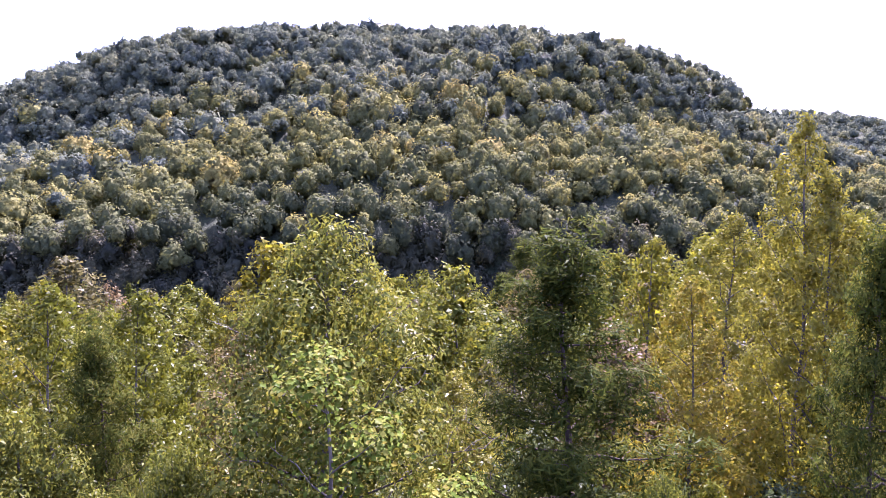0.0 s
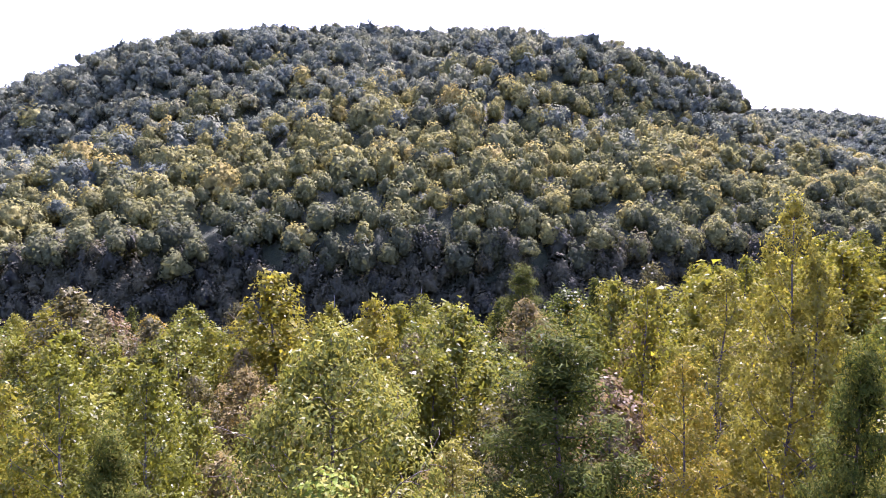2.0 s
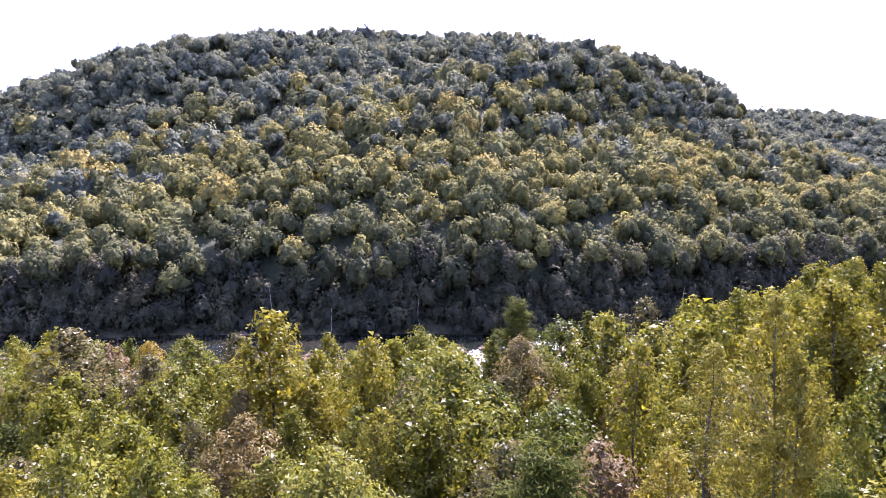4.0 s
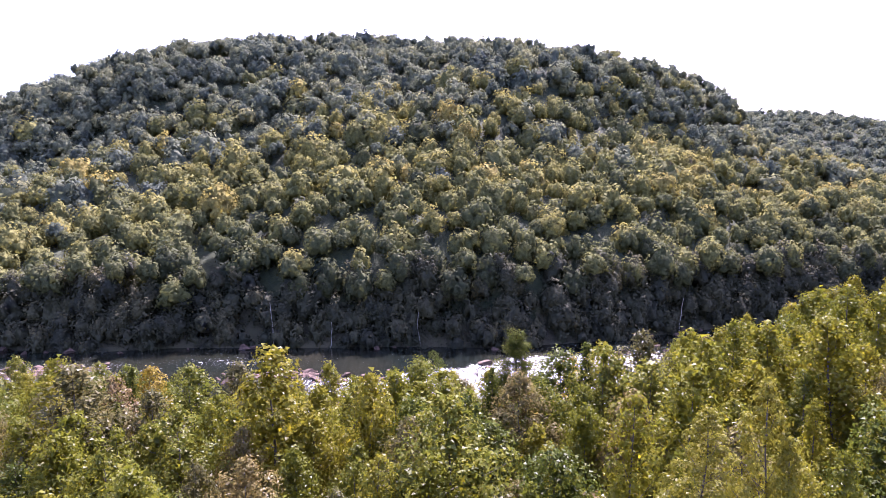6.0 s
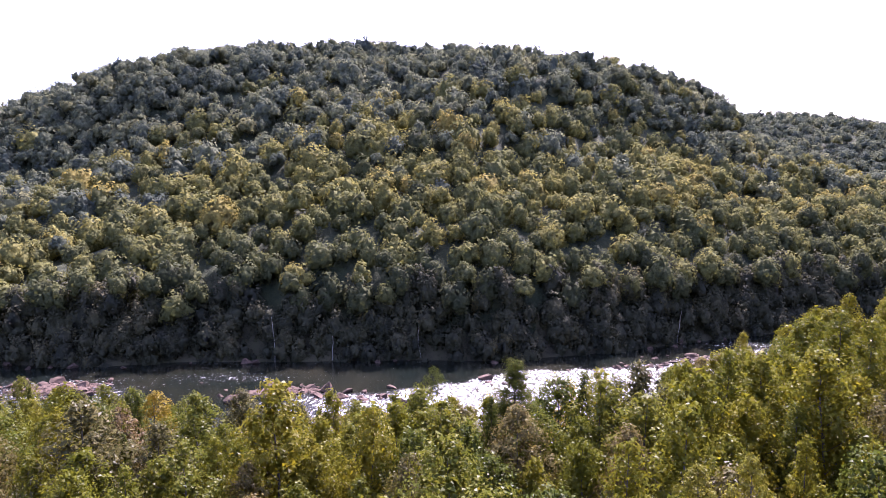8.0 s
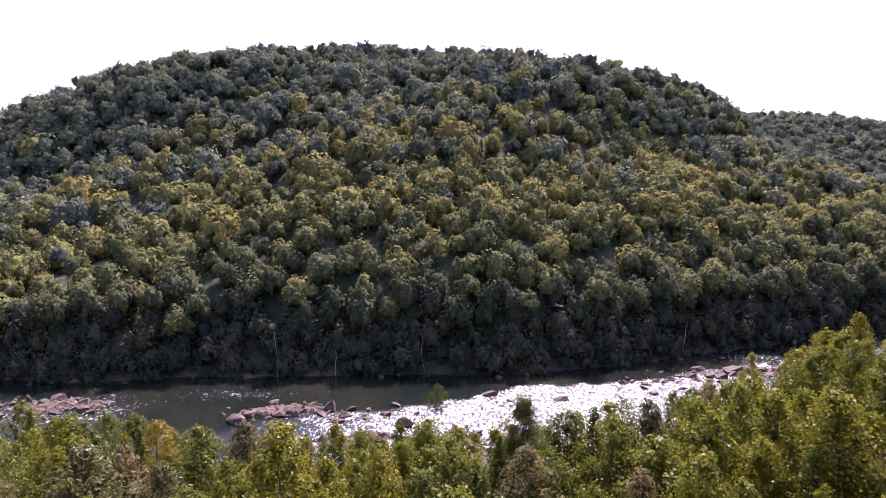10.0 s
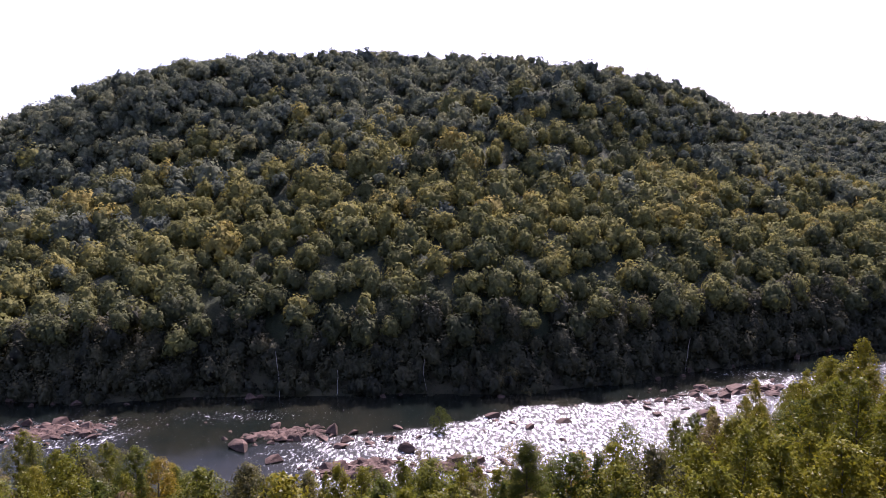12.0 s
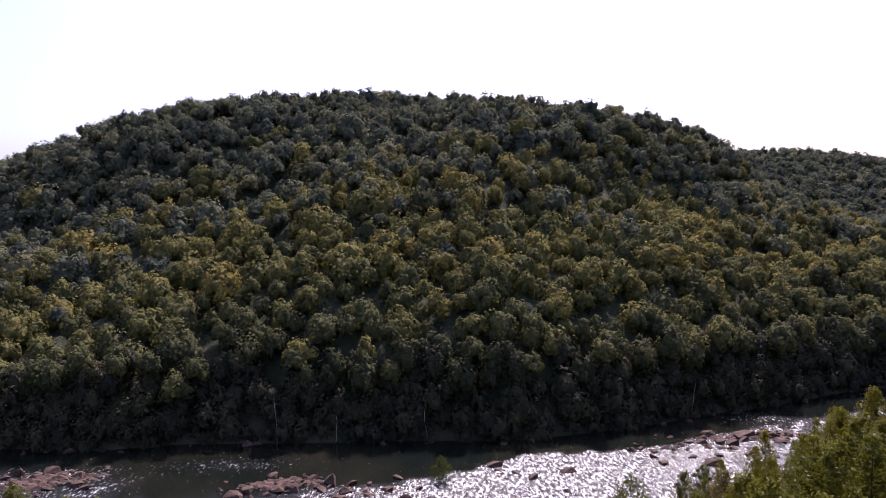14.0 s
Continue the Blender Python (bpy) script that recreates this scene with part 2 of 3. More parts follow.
def spaced(lo, hi, step, reach):
    a = np.arange(lo, hi + step, step)
    far = [a[-1] + step * (1.35 ** i - 1) / 0.35 for i in range(1, 40)]
    far = [f for f in far if f < reach]
    near = [a[0] - step * (1.35 ** i - 1) / 0.35 for i in range(1, 40)]
    near = [f for f in near if f > -reach]
    return np.array(near[::-1] + list(a) + far)


def build_ground():
    xs, ys = spaced(-260, 320, 5.0, 4800), spaced(-30, 320, 3.0, 4800)
    gx, gy = np.meshgrid(xs, ys)
    gz = ground(gx, gy)
    n, m = gx.shape
    idx = np.arange(n * m).reshape(n, m)
    faces = np.stack([idx[:-1, :-1], idx[:-1, 1:], idx[1:, 1:], idx[1:, :-1]], -1).reshape(-1, 4)
    me = mesh_of("ground", np.stack([gx, gy, gz], -1).reshape(-1, 3), faces, [SOIL, UNDERGROWTH], True)
    mid = faces[:, 0] // m, faces[:, 0] % m
    wooded = (gy - far_bank(gx))[mid] > 4
    me.polygons.foreach_set("material_index", wooded.astype(np.int32))
    return tagged(new("ground", me), "brown leaf-littered forest floor of the river valley", "ground", kind="structure")


# rock bars and shoals: centre, reach, how many boulders
RAPIDS = [(-67, 102, 13, 6, 26), (-26, 100.5, 9, 4, 26), (-11, 88, 10, 5, 22), (2, 87, 7, 4, 26), (20, 103, 24, 7, 9), (56, 116, 18, 6, 24), (43, 112.5, 13, 4, 34), (-14, 97, 12, 4, 22)]


def rapid_at(x, y):
    """How far the current breaks: a reach of rapids below a slanting brink, a riffle upstream, calm pools between."""
    brink = np.interp(x, [-40, -20, -8, 0, 9, 15, 28, 36, 46, 58, 72, 110], [99, 100.5, 101.5, 105, 109, 113.6, 113, 114.5, 118.5, 123.5, 128, 140]) + 1.0 * waves(x, y, 15, 9)
    main = smooth_step(-36, -17, x + 3 * waves(x, y, 16, 12)) * smooth_step(0, 2.5, brink - y)
    main = main * np.clip(0.86 + 0.22 * waves(x, y, 18, 6) - 0.32 * smooth_step(26, 44, x) - 0.2 * smooth_step(0, -16, x), 0, 1)
    riffle = 0.8 * np.exp(-(((x + 66) / 14) ** 2) ** 1.5 - (((y - 101) / 8) ** 2) ** 1.5) * (0.75 + 0.4 * waves(x, y, 17, 8))
    broken = 0.5 * np.exp(-((x - 66) / 12) ** 2 - ((y - 128) / 3.5) ** 2) + 0.45 * np.exp(-((x + 38) / 14) ** 2 - ((y - 108.5) / 3) ** 2)
    return np.clip(np.maximum(main, np.maximum(riffle, broken)), 0.02, 1)


def build_water():
    n, m = 421, 61
    xs = np.linspace(-420, 420, n)
    a, b = near_bank(xs) - 4, far_bank(xs) + 5
    f = np.linspace(0, 1, m)[:, None]
    gy = a + (b - a) * f
    gx = xs + 0 * gy
    rapid = rapid_at(gx, gy)
    idx = np.arange(n * m).reshape(m, n)
    faces = np.stack([idx[:-1, :-1], idx[:-1, 1:], idx[1:, 1:], idx[1:, :-1]], -1).reshape(-1, 4)
    me = mesh_of("water", np.stack([gx, gy, 0 * gx], -1).reshape(-1, 3), faces, [WATER], True)
    me.attributes.new("rapid", "FLOAT", "POINT").data.foreach_set("value", rapid.ravel().astype(np.float32))
    return tagged(new("water", me), "dark shallow river with rapids and sun glitter", "river", kind="structure")


build_ground()
build_water()


# ---- leaves and wood ----
def unit(v):
    return v / np.maximum(np.linalg.norm(v, axis=-1, keepdims=True), 1e-9)


def set_bulge(me, ways):
    """The rounding of the leaf spray at each corner point."""
    me.attributes.new("bulge", "FLOAT_VECTOR", "POINT").data.foreach_set("vector", np.ascontiguousarray(ways, np.float32).ravel())
    return me


def leaf_mesh(name, centres, normals, length, width, mat, rng, droop=0.3, plain=False, around=None):
    """Folded leaf blades, each an island of two faces, or of one where plain; around: the way out of the spray at each leaf."""
    n = len(centres)
    nrm = unit(normals)
    nrm = np.where(nrm[:, 2:] < 0, -nrm, nrm)
    out = nrm if around is None else unit(0.7 * around + 0.85 * nrm + [0, 0, 0.3])
    a = rng.normal(size=(n, 3))
    a[:, 2] -= droop
    a = unit(a - nrm * np.sum(a * nrm, 1, keepdims=True))
    b = np.cross(nrm, a)
    l, w = length[:, None], width[:, None]
    base, tip = centres - a * l * 0.5, centres + a * l * 0.5
    left, right = centres + b * w * 0.5 + nrm * w * 0.16, centres - b * w * 0.5 + nrm * w * 0.16
    if plain:
        v = np.stack([base - b * w * 0.35, base + b * w * 0.55, tip], 1).reshape(-1, 3)
        faces, out = np.arange(n * 3).reshape(-1, 3), np.repeat(out, 3, 0)
    else:
        v = np.stack([base, right, tip, left], 1).reshape(-1, 3)
        i = np.arange(n)[:, None] * 4
        faces, out = np.concatenate([i + [0, 1, 2], i + [0, 2, 3]], 1).reshape(-1, 3), np.repeat(out, 4, 0)
    return set_bulge(mesh_of(name, v, faces, [mat]), out)


def lobed_crown(rng, trunk_at, height, spread, base, shape, lobes, leaves, lobe_size):
    """A close crown: sprays of leaves on rounded lobes that cover its outline."""
    u = (np.arange(lobes) + rng.uniform(0.2, 0.8, lobes)) / lobes
    wide = spread * SHAPES[shape](u) * rng.uniform(0.72, 1.15, lobes)
    az = np.arange(lobes) * 2.399 + rng.normal(0, 0.35, lobes)
    z = base + u * (height - base) * 0.96
    mid = np.array([trunk_at(h)[:2] for h in z])
    size = lobe_size * spread * (0.2 + 0.25 * wide / spread) * rng.uniform(0.7, 1.3, lobes)
    at = np.column_stack([mid[:, 0] + np.cos(az) * (wide - size * 0.75), mid[:, 1] + np.sin(az) * (wide - size * 0.75), z - size * 0.5])
    out = np.column_stack([np.cos(az), np.sin(az), 0.15 + 0.9 * u ** 2])
    pick = rng.choice(lobes, leaves, p=size ** 2 / np.sum(size ** 2))
    way = unit(rng.normal(0, 1, (leaves, 3)) + 0.75 * out[pick] + [0, 0, 0.25])
    shell = np.where(rng.random(leaves) < 0.07, rng.uniform(1.05, 1.3, leaves), rng.uniform(0.55, 1.06, leaves))
    centres = at[pick] + way * (size[pick] * shell)[:, None] * [1, 1, 1.3]
    nrm = unit(way + rng.normal(0, 0.4, (leaves, 3)))
    return centres, way, nrm


def tube(points, radii, sides):
    pts = np.asarray(points, float)
    way = unit(np.gradient(pts, axis=0))
    ref = np.where(np.abs(way[:, :1]) > 0.9, [[0, 1, 0]], [[1, 0, 0]])
    s = unit(np.cross(way, ref))
    t = np.cross(way, s)
    a = np.linspace(0, 2 * np.pi, sides, endpoint=False)
    ring = pts[:, None] + np.asarray(radii)[:, None, None] * (np.cos(a)[None, :, None] * s[:, None] + np.sin(a)[None, :, None] * t[:, None])
    n = len(pts)
    idx = np.arange(n * sides).reshape(n, sides)
    nxt = np.roll(idx, -1, 1)
    f = np.stack([idx[:-1], nxt[:-1], nxt[1:], idx[1:]], -1).reshape(-1, 4)
    return ring.reshape(-1, 3), f


def join_tubes(tubes):
    vs, fs, k = [], [], 0
    for v, f in tubes:
        vs.append(v), fs.append(f + k)
        k += len(v)
    return np.concatenate(vs), np.concatenate(fs)


SHAPES = {
    "round": lambda u: np.sin(np.pi * np.clip(0.12 + 0.86 * u, 0, 1)) ** 0.7,
    "oval": lambda u: np.sin(np.pi * np.clip(0.06 + 0.92 * u ** 0.85, 0, 1)) ** 0.8,
    "cone": lambda u: np.clip(1.03 - u, 0, 1) ** 0.75,
    "egg": lambda u: np.clip(1.04 - u, 0, 1) ** 0.5 * np.clip(0.55 + 2.0 * u, 0, 1),
}


def build_tree(rng, label, height, spread, base, shape, limbs, leaves, size, leaf, bark, clump=0.5, narrow=0.62, rise=0.7, split_limbs=True, girth=0.011, needles=False, puffs=60, plain=True, lobes=0, droop=0.3, lobe_size=0.9):
    """A tree of trunk, limbs and crown at the origin; leaves sit in clumps along limbs and twigs."""
    tree = new("tree" if height > 5 else "shrub")
    z = np.linspace(0, height * 0.97, 9)
    bend = np.cumsum(rng.normal(0, height * 0.006, (9, 2)), 0)
    trunk_pts = np.column_stack([bend - bend[0], z])
    r0 = height * girth
    trunk_r = r0 * (1 - 0.9 * np.linspace(0, 1, 9) ** 0.9)
    trunk_r[0] *= 1.35
    trunk_at = lambda h: np.array([np.interp(h, z, trunk_pts[:, i]) for i in range(3)])
    clumps, weights, limb_tubes, twig_tubes = [], [], [], []
    turn = rng.uniform(0, 6.28)
    for i in range(limbs):
        u = (i + rng.uniform(0.1, 0.9)) / limbs
        h = base + u * (height * 0.96 - base)
        length = spread * SHAPES[shape](u) * rng.uniform(0.72, 1.12)
        az = turn + i * 2.399 + rng.normal(0, 0.25)
        out = np.array([np.cos(az), np.sin(az), 0])
        up = rise * (0.55 + 0.7 * u) * rng.uniform(0.7, 1.25)
        s = np.linspace(0, 1, 5)
        start = trunk_at(max(h - length * up * 0.55, base * 0.6))
        if needles:
            line = trunk_at(h)[None] + out[None] * (s * length)[:, None] + np.array([0, 0, 1])[None] * (length * (-0.12 * s + 0.28 * s ** 2.2))[:, None]
        else:
            line = start[None] + out[None] * (s ** 0.9 * length)[:, None] + np.array([0, 0, 1])[None] * (length * up * s)[:, None]
        line[1:] += rng.normal(0, length * 0.035, (4, 3))
        r = np.interp(h, z, trunk_r) * 0.5 + 0.006
        limb_tubes.append(tube(line, r * (1 - 0.85 * s), 4) if split_limbs else tube(line[::2], (r * (1 - 0.85 * s))[::2], 3))
        for f in np.linspace(0.35, 1.0, max(3, int(2 + length * 2.2))):
            p = np.array([np.interp(f, s, line[:, j]) for j in range(3)])
            side = np.cross(out, [0, 0, 1]) * rng.choice([-1, 1])
            q = p + (side * rng.uniform(0.2, 0.9) + out * rng.uniform(0, 0.5) + np.array([0, 0, rng.uniform(-0.1, 0.5)])) * length * 0.32 * (1.15 - 0.5 * f)
            if rng.random() < 0.6:
                twig_tubes.append(tube(np.stack([p, (p + q) / 2 + [0, 0, 0.04], q]), [r * 0.3, r * 0.2, 0.004], 3))
            for c in (p, q):
                clumps.append(c)
                weights.append(0.5 + f)
    if lobes:
        crown = lobed_crown(rng, trunk_at, height, spread, base, shape, lobes, leaves, lobe_size)
    top = trunk_at(height)
    for _ in range(4):
        clumps.append(top + rng.normal(0, 0.18, 3) * spread * 0.4)
        weights.append(1.2)
    clumps, weights = np.array(clumps), np.array(weights)
    # leaves lie on the outside of puffs round the limb ends
    puffs = min(len(clumps), puffs)
    chosen = rng.choice(len(clumps), puffs, replace=False, p=weights ** 1.5 / np.sum(weights ** 1.5))
    centre, big = clumps[chosen], clump * rng.uniform(0.7, 1.35, puffs)
    pick = rng.choice(puffs, leaves, p=big ** 2 / np.sum(big ** 2))
    axis = np.column_stack([np.zeros((puffs, 2)), np.full(puffs, height * 0.55)])
    outward = unit(centre - axis)[pick]
    way = unit(rng.normal(0, 1, (leaves, 3)) + outward * 0.7 + [0, 0, 0.25])
    centres = centre[pick] + way * (big[pick] * np.where(rng.random(leaves) < (0.2 if split_limbs else 0.08), rng.uniform(0.9, 1.6, leaves), rng.uniform(0.66, 1.06, leaves)))[:, None] * np.array([1, 1, 0.85])
    nrm = way * (0.85 if split_limbs else 1.05) + rng.normal(0, 0.42 if split_limbs else 0.33, (leaves, 3)) + [0, 0, 0.25]
    ln = size * rng.uniform(0.7, 1.35, leaves)
    if lobes:
        centres, way, nrm = crown
    # dense inner foliage, large sprays near the limbs
    inner = max(120, int(leaves / (6 if not split_limbs else 2.4 if spread > 2.5 else 4)))
    pick = rng.integers(0, len(clumps), inner)
    heart = clumps[pick] * ([0.85, 0.85, 1] if needles else [0.5, 0.5, 1]) + rng.normal(0, 0.2, (inner, 3)) - [0, 0, 0.25]
    centres = np.concatenate([centres, heart])
    nrm = np.concatenate([nrm, rng.normal(0, 1, (inner, 3))])
    around = np.concatenate([way, unit((clumps[pick] - [0, 0, height * 0.55]) + rng.normal(0, 0.3, (inner, 3)))])
    ln = np.concatenate([ln, (size * 1.1 if split_limbs else 0.3 if needles else 1.6 * size) * rng.uniform(0.7, 1.3, inner) * (spread / 2.6) ** 0.5])
    leaves += inner
    v, f = tube(trunk_pts, trunk_r, 7)
    tubes = [(v, f)]
    if not split_limbs:
        tubes += limb_tubes
    v, f = join_tubes(tubes)
    part("trunk", mesh_of("trunk", v, f, [bark], True), tree)
    if split_limbs:
        for v, f in limb_tubes:
            part("limb", mesh_of("limb", v, f, [bark], True), tree)
    crown = part("crown", leaf_mesh("crown", centres, nrm, ln, ln * narrow * rng.uniform(0.8, 1.2, leaves), LEAF[leaf], rng, droop, plain, around), tree)
    if twig_tubes and split_limbs:
        v, f = join_tubes(twig_tubes)
        tagged(part("twig_spray", mesh_of("twig_spray", v, f, [bark], True), crown), kind="stuff")
    tree["tall"] = height
    return tagged(tree, label, "tree" if height > 5 else "shrub")


RECIPES = {
    # near, fine-leaved
    "broad": dict(label="green broadleaf tree with an uneven rounded crown", height=15.0, spread=3.3, base=4.5, shape="round", limbs=28, leaves=34000, size=0.122, leaf="deep_green", bark=BARK, narrow=0.5, lobes=120, droop=0.9, lobe_size=0.58),
    "slender": dict(label="tall slender yellow-green poplar with a narrow crown", height=19.0, spread=2.2, base=4.5, shape="oval", limbs=28, leaves=16000, size=0.132, leaf="light_yellow", bark=BARK, girth=0.0075, rise=1.3, lobes=110, droop=0.5, lobe_size=0.5),
    "gold": dict(label="young tree turning golden yellow in autumn", height=14.0, spread=1.9, base=4.5, shape="oval", limbs=24, leaves=15000, size=0.11, leaf="gold", bark=BARK, girth=0.008, rise=0.9, lobes=80, droop=0.5, lobe_size=0.62),
    "pine": dict(label="dark green pine with spreading needled branches", height=15.0, spread=3.5, base=3.0, shape="cone", limbs=54, leaves=36000, size=0.17, leaf="needle", bark=PINE_BARK, clump=0.38, narrow=0.22, rise=0.3, needles=True, girth=0.012, puffs=420),
    "pale": dict(label="broad-leaved young tree with pale glossy leaves", height=12.0, spread=1.9, base=4.5, shape="round", limbs=20, leaves=9000, size=0.095, leaf="pale", bark=BARK, clump=0.42, narrow=0.75, puffs=80, plain=False),
    "birch": dict(label="young yellow-green tree with a narrow leafy crown", height=14.0, spread=2.2, base=3.5, shape="oval", limbs=22, leaves=11500, size=0.135, leaf="yellow_green", bark=BARK, girth=0.008, rise=1.2, lobes=90, lobe_size=0.62, split_limbs=False),
    "sapling": dict(label="low tree under the taller ones, their shade coloured into its leaves", height=10.0, spread=2.6, base=2.0, shape="round", limbs=18, leaves=11000, size=0.125, leaf="understory_shade", bark=BARK, rise=0.9, lobes=80, lobe_size=0.6, split_limbs=False),
    # farther back
    "oak": dict(label="green broadleaf tree in the riverside wood", height=14.0, spread=4.0, base=3.0, shape="round", limbs=14, leaves=5500, size=0.244, leaf="green", bark=BARK, narrow=0.8, split_limbs=False, lobes=38),
    "lime": dict(label="yellow-green leafy tree in the riverside wood", height=14.0, spread=3.8, base=2.4, shape="egg", limbs=14, leaves=5400, size=0.235, leaf="yellow_green", bark=BARK, narrow=0.8, rise=1.0, split_limbs=False, lobes=40),
    "poplar": dict(label="slender yellow-green poplar in the riverside wood", height=16.0, spread=2.9, base=2.4, shape="egg", limbs=14, leaves=4800, size=0.222, leaf="yellow_green", bark=BARK, narrow=0.8, rise=1.4, split_limbs=False, lobes=40),
    "willow": dict(label="grey-green feathery tree in the riverside wood", height=12.0, spread=2.7, base=2.5, shape="round", limbs=14, leaves=5400, size=0.24, leaf="grey_green", bark=BARK, rise=0.9, split_limbs=False, narrow=0.55, lobes=40),
    "cedar": dict(label="dark narrow evergreen among broadleaf trees", height=13.0, spread=1.6, base=2.0, shape="cone", limbs=34, leaves=4200, size=0.26, leaf="needle", bark=PINE_BARK, narrow=0.4, rise=0.4, needles=True, split_limbs=False, lobes=56),
    "amber": dict(label="golden autumn tree in the riverside wood", height=12.0, spread=2.3, base=3.0, shape="round", limbs=14, leaves=4000, size=0.2, leaf="gold", bark=BARK, narrow=0.8, rise=0.9, split_limbs=False, lobes=34),
    "russet": dict(label="small tree with dull reddish-brown autumn leaves", height=12.0, spread=2.5, base=3.0, shape="round", limbs=14, leaves=4000, size=0.2, leaf="russet", bark=BARK, narrow=0.8, rise=0.9, split_limbs=False, lobes=34),
    "shrub": dict(label="leafy green shrub on the wood's edge", height=4.0, spread=1.5, base=0.4, shape="round", limbs=12, leaves=1600, size=0.16, leaf="green", bark=BARK, narrow=0.75, rise=0.9, split_limbs=False, lobes=22),
    "thin_shrub": dict(label="grey-green thin-leaved shrub on the river bank", height=4.0, spread=1.3, base=0.3, shape="round", limbs=16, leaves=1300, size=0.17, leaf="grey_green", bark=BARK, clump=0.44, rise=1.1, split_limbs=False, narrow=0.4, puffs=34),
}
PROTOTYPES = {}
VARIANTS = {"oak": 4, "lime": 4, "poplar": 3, "willow": 3, "cedar": 2, "shrub": 2, "birch": 2, "sapling": 2}


def plant(kind, x, y, top, rng, wide=1.0, group="trees of the riverside wood"):
    """A tree of a kind on the ground at x, y, with its top at that height."""
    key = (kind, rng.integers(VARIANTS.get(kind, 1)))
    z = float(ground(x, y)) - 0.15
    first = key not in PROTOTYPES
    if first:
        PROTOTYPES[key] = build_tree(np.random.default_rng(100 + len(PROTOTYPES)), **RECIPES[kind])
    s = (top - z) / (PROTOTYPES[key]["tall"] * 1.02)
    w = s * wide
    m = Matrix.LocRotScale((x, y, z), Euler((rng.normal(0, 0.02), rng.normal(0, 0.02), rng.uniform(0, 6.28))), (w, w, s))
    ob = PROTOTYPES[key] if first else copy_thing(PROTOTYPES[key], Matrix())
    ob.matrix_basis = m
    return tagged(ob, group=group)


# the trees that stand out: kind, x, y, height of the top, width
rng = np.random.default_rng(7)
CHOSEN = [
    ("broad", -3.2, 14.5, 22.6, 0.98), ("pine", 2.75, 15.0, 22.3, 1.2), ("pale", -2.3, 11.2, 20.0, 1.15), ("slender", 11.5, 20.0, 26.0, 0.85),
    ("gold", 7.8, 18.8, 20.6, 1.0), ("slender", 12.6, 18.6, 24.0, 0.9), ("pine", -7.4, 14.4, 20.1, 0.75), ("broad", -8.6, 12.2, 18.6, 0.8), ("broad", -5.2, 11.8, 18.2, 0.6), ("birch", -9.4, 19.5, 20.2, 1.0),
    ("birch", -13.2, 20.5, 20.3, 1.0), ("poplar", 10.9, 32.5, 21.0, 0.9), ("oak", 0.6, 37.4, 18.7, 1.1), ("lime", -5.8, 46.9, 17.5, 0.9),
    ("pine", 7.3, 54.8, 19.2, 1.2), ("lime", -12.8, 47.4, 19.6, 1.2), ("lime", 21.2, 46.7, 20.1, 1.1), ("lime", 30.8, 60.1, 18.4, 1.2),
    ("slender", 12.2, 25.0, 22.6, 1.2), ("lime", 17.0, 40.0, 20.4, 1.0), ("pine", 9.1, 13.0, 22.5, 0.62), ("birch", -15.6, 21.5, 19.0, 1.0),
    ("broad", 4.6, 10.6, 17.9, 0.55), ("slender", 0.8, 20.0, 17.4, 1.5),
]
PLACED = []
for kind, x, y, top, wide in CHOSEN:
    plant(kind, x, y, top, rng, wide)
    PLACED.append((x, y))


def tops_near(x, y):
    """Height of the canopy on this side of the river."""
    return (float(np.interp(y, [8, 12, 30, 45, 55, 60, 66, 72, 78, 100], [13.5, 17.3, 16.4, 15.0, 14.8, 13.9, 11.2, 9.2, 8.4, 6.0]))
            - 6 * min(1, max(0, 1 - (float(near_bank(x)) - y) / 18)) * min(1, max(0, x / 15)) + 0.29 * max(0, x - 12) * min(1, y / 50) + 0.02 * max(0, -x - 15)
            + 3.2 * math.exp(-((x - 14) / 13) ** 2 - ((y - 54) / 9) ** 2))


def fill_wood():
    """The rest of the wood, by chance, thinner towards the bank."""
    kinds = ["oak", "lime", "poplar", "willow", "cedar", "amber", "russet"]
    tries = 0
    while tries < 16000 and len(PLACED) < 300:
        tries += 1
        r = rng.uniform(12 ** 1.5, 110 ** 1.5) ** (1 / 1.5)
        a = rng.uniform(-0.7, 0.74)
        x, y = r * math.sin(a), r * math.cos(a)
        if y > float(near_bank(x)) - 1.0:
            continue
        gap = 2.1 + 0.024 * r
        if any((x - p) ** 2 + (y - q) ** 2 < gap * gap for p, q in PLACED):
            continue
        top = tops_near(x, y) + (rng.uniform(-4.2, 0.9) if x > 18 else rng.uniform(-4.0, 0.9) if y < 42 else rng.uniform(-2.0, 0.9))
        if top - float(ground(x, y)) < 2.5:
            top = float(ground(x, y)) + 2.5
        if r < 21:
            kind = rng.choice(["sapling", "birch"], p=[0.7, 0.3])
            top -= 1.5 if r < 15 else 0.5
        else:
            p = [0.31, 0.29, 0.10, 0.16, 0.09, 0.03, 0.02] if x < 18 else [0.12, 0.43, 0.33, 0.07, 0.04, 0.01, 0.0]
            kind = rng.choice(kinds, p=p)
        if top - float(ground(x, y)) < 6:
            kind = rng.choice(["shrub", "thin_shrub"])
        plant(str(kind), x, y, top, rng, rng.uniform(0.9, 1.2) if kind not in ("pine",) else 0.8)
        PLACED.append((x, y))


